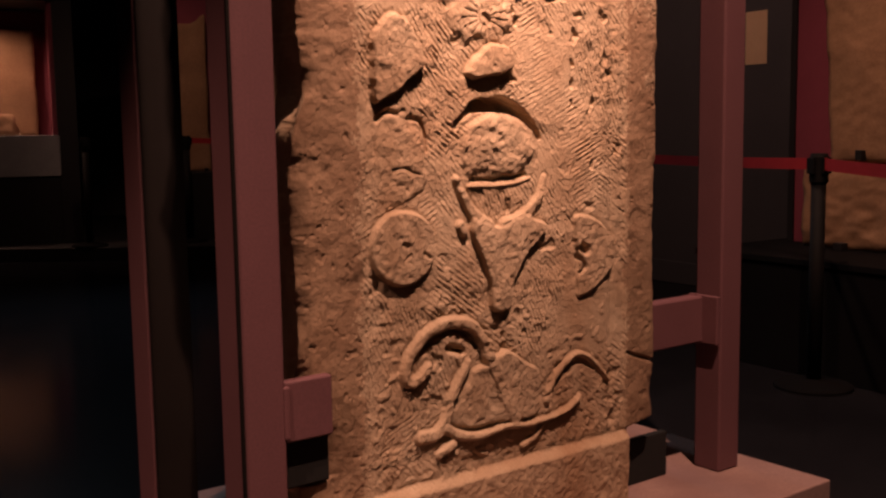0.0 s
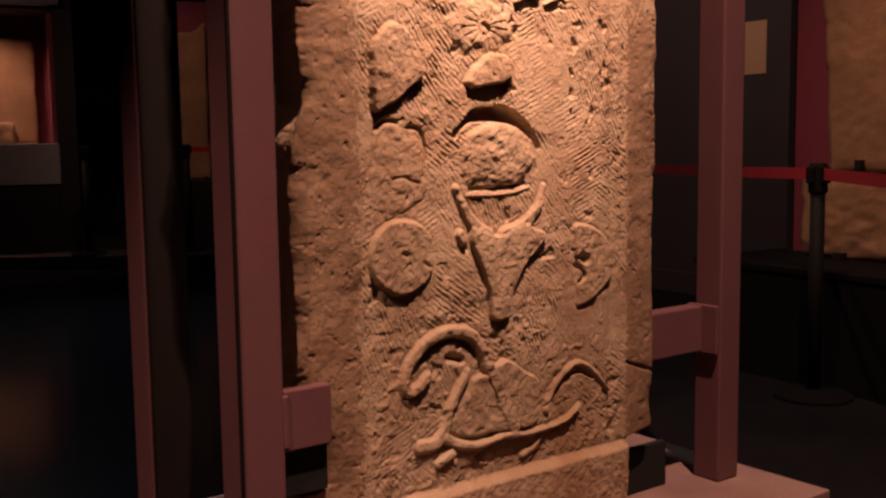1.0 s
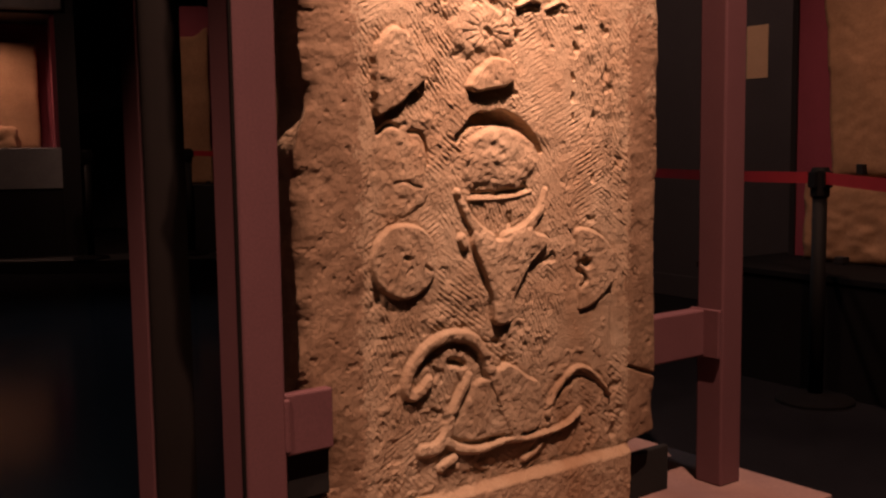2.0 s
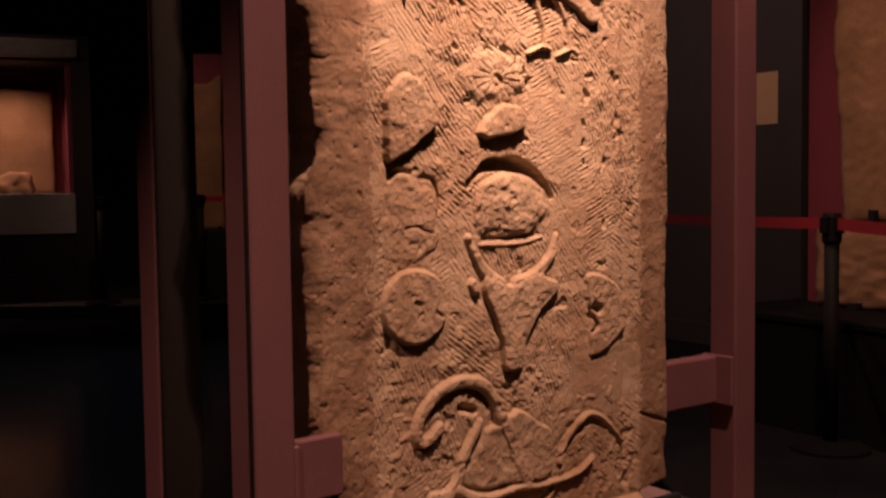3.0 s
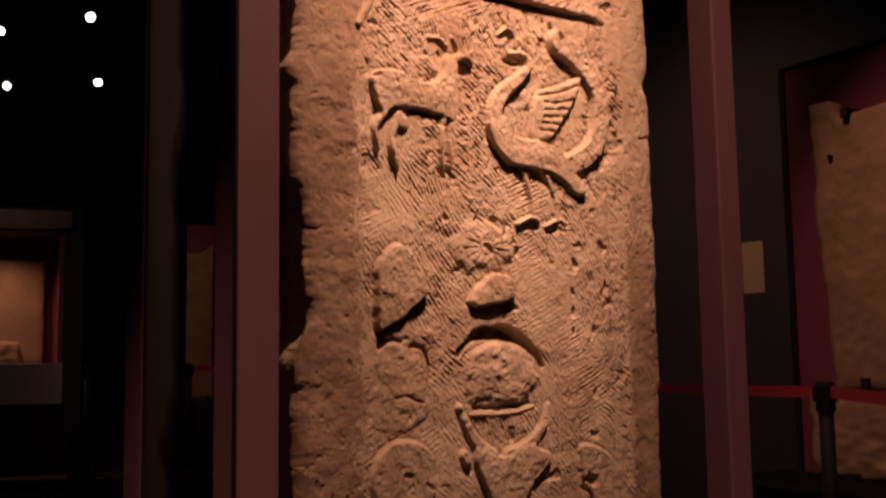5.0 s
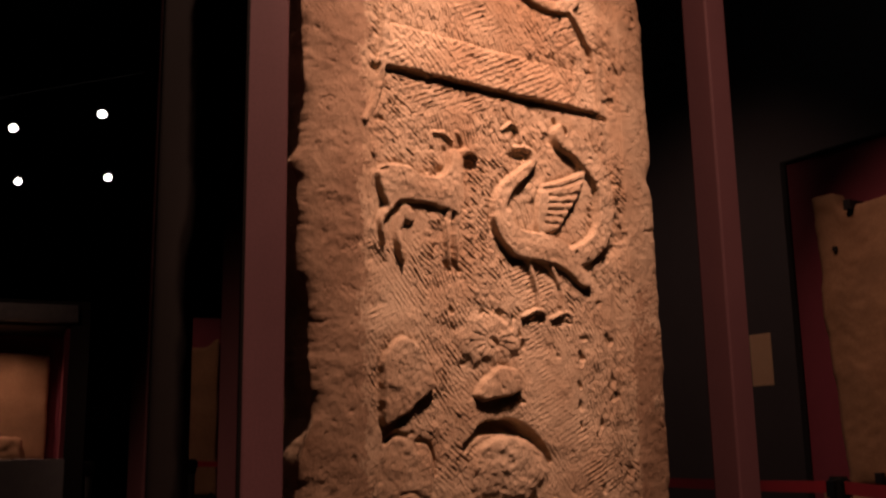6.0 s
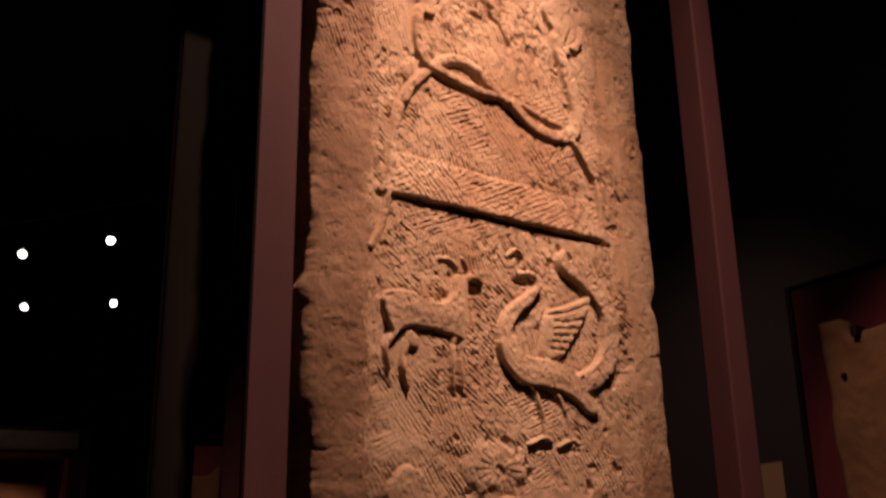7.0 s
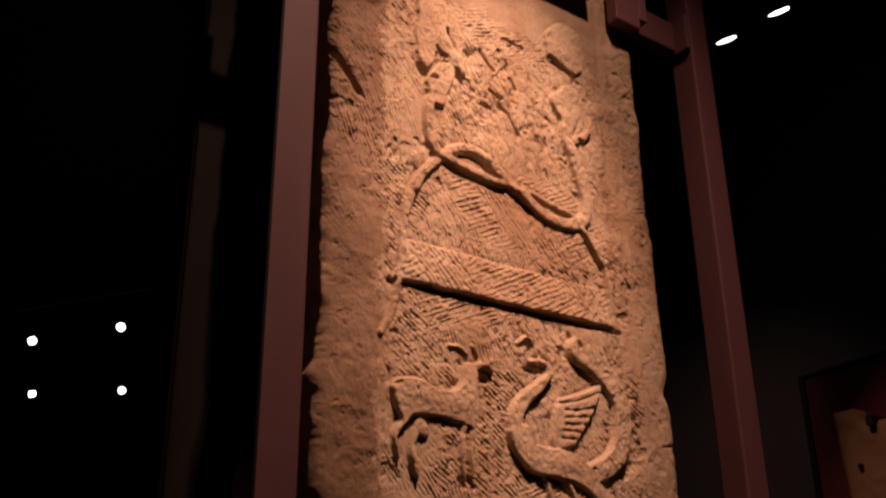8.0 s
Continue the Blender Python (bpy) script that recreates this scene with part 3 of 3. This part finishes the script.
def build_stele():
    top, low = 3.30, 0.164
    nz, nf, ns, nr = 1440, 480, 40, 26
    zz = np.linspace(low, top, nz)[:, None]
    width = 0.917 - 0.022 * smooth(1.2, 3.1, zz) + 0.007 * cloud(zz, 0 * zz, 5, 2, 4) - 0.018 * bump(0, zz, 0, 1.84, 1, 0.03) - 0.012 * bump(0, zz, 0, 0.43, 1, 0.08)
    width = width - 0.10 * smooth(0.365, 0.345, zz)
    start = -0.157 + 0.010 * smooth(1.5, 3.0, zz) + 0.007 * cloud(zz, 0 * zz, 6, 6, 5, 0.65) - 0.016 * bump(0, zz, 0, 1.72, 1, 0.022)
    notch = smooth(1.105, 1.215, zz) * smooth(1.520, 1.430, zz)
    start += 0.036 * notch * (1 + 0.25 * cloud(zz, 0 * zz, 14, 28, 3, 0.4)) + 0.060 * smooth(0.400, 0.415, zz) * smooth(0.525, 0.510, zz)
    depth = 0.285 + 0.008 * cloud(zz, 0 * zz, 7, 26, 4)
    x = start + np.linspace(0, 1, nf)[None, :] * (width - start)
    z = zz + 0 * x
    c = carve(x, z)
    h = c.h
    h -= 0.018 * smooth(0.2, 0.9, bump(x + 0.150 - (2.53 - z) * 0.8, 0 * z, 0, 0, 0.014, 1)) * smooth(2.40, 2.45, z) * smooth(2.58, 2.54, z)
    h = h - 0.014 * (1 + 0.8 * grain2(z * 25, 0 * x, 8)) * np.exp(-(x - start) / 0.012) - 0.016 * np.exp(-(width - x) / 0.012)
    front = np.stack([x, -h, z], -1)
    # the broken side by the post
    v = np.linspace(1, 0, ns)[None, :-1]
    y = v * depth
    zs = zz + 0 * y
    hs = (-0.008 + 0.006 * cloud(y, zs, 14, 13, 5, 0.6)) * smooth(0, 0.03, y)
    left = np.stack([start - hs, y - h[:, :1] * np.exp(-y / 0.02), zs], -1)
    # the far side
    q = np.linspace(0, 1, nr)[None, 1:]
    yr = q * depth
    zr = zz + 0 * yr
    hr = 0.006 * cloud(yr, zr, 9, 35, 4) - 0.010 * np.exp(-yr / 0.012)
    right = np.stack([width + hr, yr - h[:, -1:] * np.exp(-yr / 0.02), zr], -1)
    grid = np.concatenate([left, front, right], 1)
    rows, cols = grid.shape[:2]
    owner = np.zeros((rows, cols), int)
    owner[:, ns - 1:ns - 1 + nf] = c.owner
    du, dv = np.gradient(grid, axis=1), np.gradient(grid, axis=0)
    normals = np.cross(du, dv)
    normals /= np.linalg.norm(normals, axis=2, keepdims=True)
    index = np.arange(rows * cols).reshape(rows, cols)
    quads = np.stack([index[:-1, :-1], index[:-1, 1:], index[1:, 1:], index[1:, :-1]], -1).reshape(-1, 4)
    face_owner = owner[:-1, :-1].reshape(-1)
    flat, fn = grid.reshape(-1, 3), normals.reshape(-1, 3)
    stone = holder("carved_stele", STELE, "tall weathered buff limestone stele carved in relief", "stone stele")
    names = ("body", "ledge", "disc", "broken_disc", "pointed_slab", "worn_tray", "rosette", "arch", "horned_motif", "coiled_motif", "long_legged_motif", "winged_motif", "band", "twisted_cord", "worn_motif", "worn_motif", "margin", "arch_hollow")
    for k, name in enumerate(names):
        f = quads[face_owner == k]
        if not len(f):
            continue
        used, inverse = np.unique(f, return_inverse=True)
        inverse = inverse.reshape(-1, 4)
        verts = flat[used]
        loop_n = fn[used]
        me = bpy.data.meshes.new(name)
        me.vertices.add(len(verts))
        me.vertices.foreach_set("co", verts.astype(np.float32).ravel())
        me.loops.add(inverse.size)
        me.loops.foreach_set("vertex_index", inverse.astype(np.int32).ravel())
        me.polygons.add(len(f))
        me.polygons.foreach_set("loop_start", np.arange(0, inverse.size, 4, dtype=np.int32))
        me.polygons.foreach_set("use_smooth", np.ones(len(f), bool))
        me.update(calc_edges=True)
        me.normals_split_custom_set_from_vertices(loop_n.astype(np.float32))
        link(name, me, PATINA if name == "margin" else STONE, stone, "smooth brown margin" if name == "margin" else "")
    # the unseen back and top
    part("back", box(-0.05, 0.79, 0.10, 0.265, low, top - 0.004, 0.01), STONE, stone)
    return stone


build_stele()


# ---- brackets that hold the stone ----
def bracket(bm_list, label):
    b = holder("steel_bracket", STELE, label, "bracket", "brackets of the support frame")
    for name, bm in bm_list:
        part(name, bm, PAINT, b)
    return b


low_left = bracket([("arm", box(-0.209, -0.100, -0.036, -0.010, 0.514, 0.638, 0.004)), ("weld", box(-0.213, -0.200, -0.042, 0.000, 0.522, 0.630, 0.004))], "dusty rose steel strap from post over the stone's margin")
low_right = bracket([("arm", box(0.905, 1.116, 0.005, 0.053, 0.531, 0.660, 0.005)), ("post_plate", box(1.114, 1.128, -0.044, 0.056, 0.528, 0.663, 0.003))], "dusty rose steel bracket between post and stone")
top_right = bracket([("arm", box(0.885, 1.116, 0.005, 0.053, 3.010, 3.120, 0.005)), ("post_plate", box(1.114, 1.128, -0.044, 0.056, 3.000, 3.130, 0.003)),
                     ("claw", box(0.880, 0.915, -0.060, 0.053, 3.000, 3.120, 0.004)), ("side_plate", box(0.78, 0.882, -0.058, -0.018, 2.965, 3.085, 0.003))], "dusty rose steel bracket with plates gripping the stone")
cross = bracket([("bar", box(-0.205, 0.70, -0.052, -0.022, 3.010, 3.110, 0.005)), ("left_plate", box(-0.209, -0.195, -0.040, 0.05, 3.000, 3.120, 0.003))], "dusty rose steel crossbar in front of the stone's head")


def pad(x0, x1, y0, y1, z0, z1, label):
    p = part("support_pad", box(x0, x1, y0, y1, z0, z1, 0.004), RUBBER_HOLE_BLACK)
    p.matrix_world = STELE
    tagged(p, label, "pad", "pads beside the stone")


pad(0.835, 1.012, 0.040, 0.062, 0.164, 0.290, "black rubber plate standing beside the stone's foot")
pad(-0.198, -0.099, -0.014, 0.045, 0.412, 0.512, "black rubber block under the steel strap")


# ---- barriers ----
def stanchion(x, y, z, label):
    s = holder("stanchion", pose(x, y, z), label, "stanchion", "belt stanchions")
    part("foot", lathe([(0.165, 0.0), (0.165, 0.012), (0.150, 0.020), (0.05, 0.034), (0.036, 0.040)], 32), SOOT, s)
    part("pole", lathe([(0.031, 0.036), (0.031, 0.88)], 24), POLE_BLACK, s, smooth=True)
    part("head", lathe([(0.031, 0.878), (0.040, 0.890), (0.040, 0.995), (0.034, 1.010)], 24), POLE_BLACK, s)
    for k in range(4):
        a = math.pi / 2 * k + 0.4
        b = box(0.036, 0.050, -0.022, 0.022, 0.925, 0.992, 0.003)
        bmesh.ops.rotate(b, verts=b.verts, matrix=Matrix.Rotation(a, 3, "Z"))
        part("belt_socket", b, POLE_BLACK, s)
    return s


def belt(a, b, sag=0.012):
    a, b = Vector(a), Vector(b)
    bm = bmesh.new()
    side = (b - a).cross(Vector((0, 0, 1))).normalized() * 0.0012
    rows, n = [], 20
    for i in range(n + 1):
        p = a.lerp(b, i / n) - Vector((0, 0, sag * 4 * (i / n) * (1 - i / n)))
        rows.append([bm.verts.new(p + o) for o in (side + Vector((0, 0, 0.025)), -side + Vector((0, 0, 0.025)), -side - Vector((0, 0, 0.025)), side - Vector((0, 0, 0.025)))])
    for r, s in zip(rows, rows[1:]):
        for i in range(4):
            bm.faces.new((r[i], r[(i + 1) % 4], s[(i + 1) % 4], s[i]))
    bm.faces.new(rows[0])
    bm.faces.new(rows[-1][::-1])
    bmesh.ops.recalc_face_normals(bm, faces=bm.faces)
    tagged(part("barrier_belt", bm, BELT), "red webbing belt stretched between black stanchions", "barrier belt", "barrier belts")


stanchion(1.597, 4.314, 0, "black belt stanchion before the large slab")
stanchion(0.95, 6.75, 0, "black belt stanchion on the floor")
stanchion(1.70, 2.45, 0, "black belt stanchion on the floor")
stanchion(-2.42, 9.70, 0.12, "black belt stanchion before the far slab")
stanchion(-3.29, 9.44, 0.12, "black belt stanchion on the raised floor")
stanchion(-1.30, 9.85, 0.12, "black belt stanchion on the raised floor")
belt((1.597, 4.364, 0.965), (0.95, 6.70, 0.965))
belt((1.602, 4.264, 0.965), (1.70, 2.50, 0.965))
belt((-2.37, 9.71, 1.085), (-1.35, 9.84, 1.085))


# ---- worn slabs ----
def slab_mesh(width, height, depth, seed, top=lambda u: 0 * u, low=lambda u: 0 * u, nx=70, nz=100, rough=0.006, taper=0.0):
    """A worn slab standing on z = 0, front towards -y."""
    u, v = np.meshgrid(np.linspace(0, 1, nx), np.linspace(0, 1, nz))
    hi, lo = height + top(u), low(u)
    z = lo + (hi - lo) * v
    x = u * width + 0.014 * cloud(z, 0 * z, 4, seed, 4) * (2 * u - 1) + taper * (1 - v) * (1 - u)
    y = -rough * cloud(x, z, 5, seed + 1, 5, 0.55) - 0.4 * rough * cloud(x, z, 30, seed + 2, 2)
    rim = np.minimum(np.minimum(u, 1 - u) * width, np.minimum(v, 1 - v) * height)
    y = y + 0.02 * np.exp(-rim / 0.02)
    bm = bmesh.new()
    g = [[bm.verts.new((x[j, i], y[j, i], z[j, i])) for i in range(nx)] for j in range(nz)]
    for j in range(nz - 1):
        for i in range(nx - 1):
            bm.faces.new((g[j][i], g[j][i + 1], g[j + 1][i + 1], g[j + 1][i]))
    rim_v = g[0] + [r[-1] for r in g[1:]] + g[-1][-2::-1] + [r[0] for r in g[-2:0:-1]]
    rear = [bm.verts.new((p.co.x, depth, p.co.z)) for p in rim_v]
    n = len(rim_v)
    for i in range(n):
        bm.faces.new((rim_v[(i + 1) % n], rim_v[i], rear[i], rear[(i + 1) % n]))
    bm.faces.new(rear)
    return bm


PANEL = pose(1.829, 5.277, 0, 0, 0, -56.8)
stand = holder("slab_plinth", PANEL, "low matt black plinth under the large slab", "plinth")
part("body", box(-0.12, 3.0, -0.58, 0.10, 0, 0.50, 0.004), SOOT, stand)
part("top", box(-0.13, 3.0, -0.59, 0.10, 0.50, 0.53, 0.004), SOOT, stand)
backing = holder("display_panel", PANEL, "crimson painted display panel behind the large slab", "display panel")
part("panel", box(0.0, 3.0, 0.0, 0.06, 0.53, 2.62, 0.003), PINK, backing)
part("edge_trim", box(-0.035, -0.002, -0.01, 0.10, 0.53, 2.64, 0.003), BLACK, backing, "black edge trim")
part("top_trim", box(-0.035, 3.0, -0.01, 0.10, 2.622, 2.64, 0.003), BLACK, backing, "black edge trim")
big = holder("stone_slab", PANEL @ pose(0.21, -0.12, 0.93), "large worn buff stone slab fixed to a crimson panel", "stone slab")
part("slab", slab_mesh(1.45, 1.40, 0.10, 5, top=lambda u: 0.04 * smooth(0.115, 0.085, u) - 0.05 * smooth(0.085, 0.115, u) + 0.05 * u + 0.008 * cloud(u, 0 * u, 9, 3), low=lambda u: 0.02 * cloud(u, 0 * u, 5, 9), taper=0.07), PALE_STONE, big, smooth=True)
for cx, cz in ((0.235, 1.330), (0.26, 0.03), (1.1, 1.375)):
    part("clip", box(cx - 0.018, cx + 0.018, -0.032, 0.11, cz, cz + 0.05, 0.003), BLACK, big, "small black fixing clip")
# Nothing is cut here: a black disc gives the shade inside a drilling.
part("hole_shade_disc", lathe([(0.014, 0), (0.013, 0.012)], 14, m=pose(0.135, -0.006, 1.155, 90)), RUBBER_HOLE_BLACK, big, "black disc for the shade in a drilling")
lower = holder("broken_slab", PANEL @ pose(0.13, -0.13, 0.53), "broken grey-buff stone piece below the large slab", "stone slab")
part("slab", slab_mesh(1.5, 0.385, 0.11, 15, top=lambda u: 0.022 * np.abs(np.sin(u * 24)) + 0.01 * cloud(u, 0 * u, 12, 5), nz=36, rough=0.012), PALE_STONE, lower, smooth=True)
part("clip", box(0.235, 0.285, -0.05, 0.0, 0.0, 0.035, 0.003), BLACK, lower, "small black fixing clip")

card = part("wall_label", box(0.70, 0.876, -0.006, -0.003, 1.540, 1.885, 0), CARD)
card.matrix_world = RIGHT
tagged(card, "plain cream label card on the charcoal wall", "wall label")

# ---- lit showcase ----
CASE = pose(-3.66, 9.84, 0.12, 0, 0, 22)
case = holder("showcase", CASE, "lit showcase with crimson lining and grey shelf front", "showcase")
part("base", box(-2.6, 0.0, 0.0, 1.0, 0.0, 0.64, 0.004), BLACK, case)
part("shelf", box(-2.6, 0.0, -0.02, 1.0, 0.645, 1.035, 0.006), SHELF, case, "pale grey shelf and front")
part("back_wall", box(-2.6, 0.0, 0.93, 1.0, 1.04, 2.30, 0), PINK, case, "crimson lining")
part("side_wall", box(-0.06, -0.02, 0.05, 0.925, 1.04, 2.30, 0), PINK, case, "crimson lining")
part("corner_post", box(-0.02, 0.16, -0.02, 1.0, 0.0, 2.30, 0.004), BLACK, case)
part("roof", box(-2.6, 0.16, 0.05, 1.0, 2.303, 2.55, 0.004), BLACK, case)
part("lamp_hood", box(-2.6, 0.05, -0.05, 0.045, 2.33, 2.50, 0.01), STEEL, case, "grey steel lamp hood")
stele2 = holder("showcase_slab", CASE @ pose(-1.20, 0.80, 1.037), "worn buff slab standing in the lit showcase", "stone slab")
part("slab", slab_mesh(1.02, 1.06, 0.10, 25, top=lambda u: 0.02 * cloud(u, 0 * u, 6, 4), nx=40, nz=40), PALE_STONE, stele2, smooth=True)
rock = bmesh.new()
bmesh.ops.create_icosphere(rock, subdivisions=4, radius=1)
for vert in rock.verts:
    p = vert.co.copy()
    vert.co = Vector((p.x * 0.21, p.y * 0.16, max(p.z, -0.1) * 0.19 + 0.02)) * (1 + 0.22 * noise.fractal(p * 1.6, 1.0, 2.0, 4))
low_z = min(vert.co.z for vert in rock.verts)
for vert in rock.verts:
    vert.co.z -= low_z
ob = part("stone_fragment", rock, PALE_STONE, smooth=True)
ob.matrix_world = CASE @ pose(-0.55, 0.22, 1.036)
tagged(ob, "lit rounded stone fragment on the showcase shelf", "stone fragment")

# ---- far slab ----
FAR = pose(-2.90, 9.95, 0.12, 0, 0, 15)
far_base = holder("far_plinth", FAR, "matt black plinth under the far slab", "plinth")
part("body", box(-0.1, 0.95, -0.25, 0.2, 0.0, 0.66, 0.004), BLACK, far_base)
far_panel = holder("crimson_panel", FAR, "crimson panel behind the far slab", "display panel")
part("panel", box(0.0, 0.85, 0.10, 0.16, 0.66, 2.40, 0.003), PINK, far_panel)
far = holder("far_slab", FAR @ pose(0.05, -0.03, 0.66), "pale worn stone slab against a crimson panel", "stone slab")
part("slab", slab_mesh(0.58, 1.43, 0.11, 35, top=lambda u: 0.09 * smooth(0.75, 1.0, u) + 0.01 * cloud(u, 0 * u, 7, 4), nx=36, nz=70), PALE_STONE, far, smooth=True)
part("clip", box(0.52, 0.56, -0.02, 0.10, -0.0, 0.03, 0.003), BLACK, far, "small black fixing clip")


# ---- ceiling lamps ----
def track_lamp(eye, target, label, size=1.0):
    lamp = holder("track_spotlight", look(eye, target) @ pose(0, 0, 0, 180), label, "track spotlight", "track spotlights")
    part("can", lathe([(r * size, z * size) for r, z in ((0.035, -0.15), (0.046, -0.13), (0.050, -0.01), (0.053, 0.0), (0.050, 0.004))], 28), BLACK, lamp)
    part("lens", lathe([(r * size, z * size) for r, z in ((0.040, 0.004), (0.039, 0.006), (0.012, 0.007))], 28), LAMP_GLASS, lamp, "glowing lamp lens")
    up = lamp.matrix_world.inverted() @ Vector((eye[0], eye[1], 4.70))
    bm = bmesh.new()
    start = Vector((0, 0, -0.08))
    axis = up - start
    m = Matrix.Translation(start) @ axis.to_track_quat("Z", "Y").to_matrix().to_4x4()
    part("stem", lathe([(0.010, 0.06), (0.010, axis.length)], 12, bm, m), BLACK, lamp)
    return lamp


for eye, target in (((-4.24, 9.53, 4.35), (-1.9, 5.0, 0.4)), ((-3.245, 9.17, 4.35), (-1.5, 5.0, 0.4)), ((-5.0, 11.46, 4.35), (-2.3, 6.0, 0.4)),
                    ((-3.92, 11.37, 4.35), (-1.9, 6.0, 0.4))):
    track_lamp(eye, target, "black track spotlight, lit, below the dark ceiling")
for eye, target in (((1.69, 4.40, 4.35), (2.004, 4.736, 3.461)), ((1.475, 4.645, 4.35), (1.789, 4.981, 3.461))):
    track_lamp(eye, target, "black track spotlight, lit, aimed at the large slab", 1.35)


def lamp_track(a, b):
    a, b = Vector((*a, 4.72)), Vector((*b, 4.72))
    turn = math.degrees(math.atan2(b.y - a.y, b.x - a.x))
    r = holder("lamp_track", pose(*a, 0, 0, turn), "black lamp track hung under the dark ceiling", "lamp track", "lamp tracks")
    part("rail", box(0, (b - a).length, -0.02, 0.02, -0.025, 0.025, 0.003), BLACK, r)
    for q in (0.1, 0.9):
        part("hanger", lathe([(0.006, 0.02), (0.006, 1.279)], 10, m=pose(q * (b - a).length, 0, 0)), BLACK, r)


lamp_track((-5.235, 9.89), (-2.25, 8.81))
lamp_track((-6.08, 11.55), (-2.84, 11.28))
lamp_track((1.26, 4.89), (1.905, 4.155))
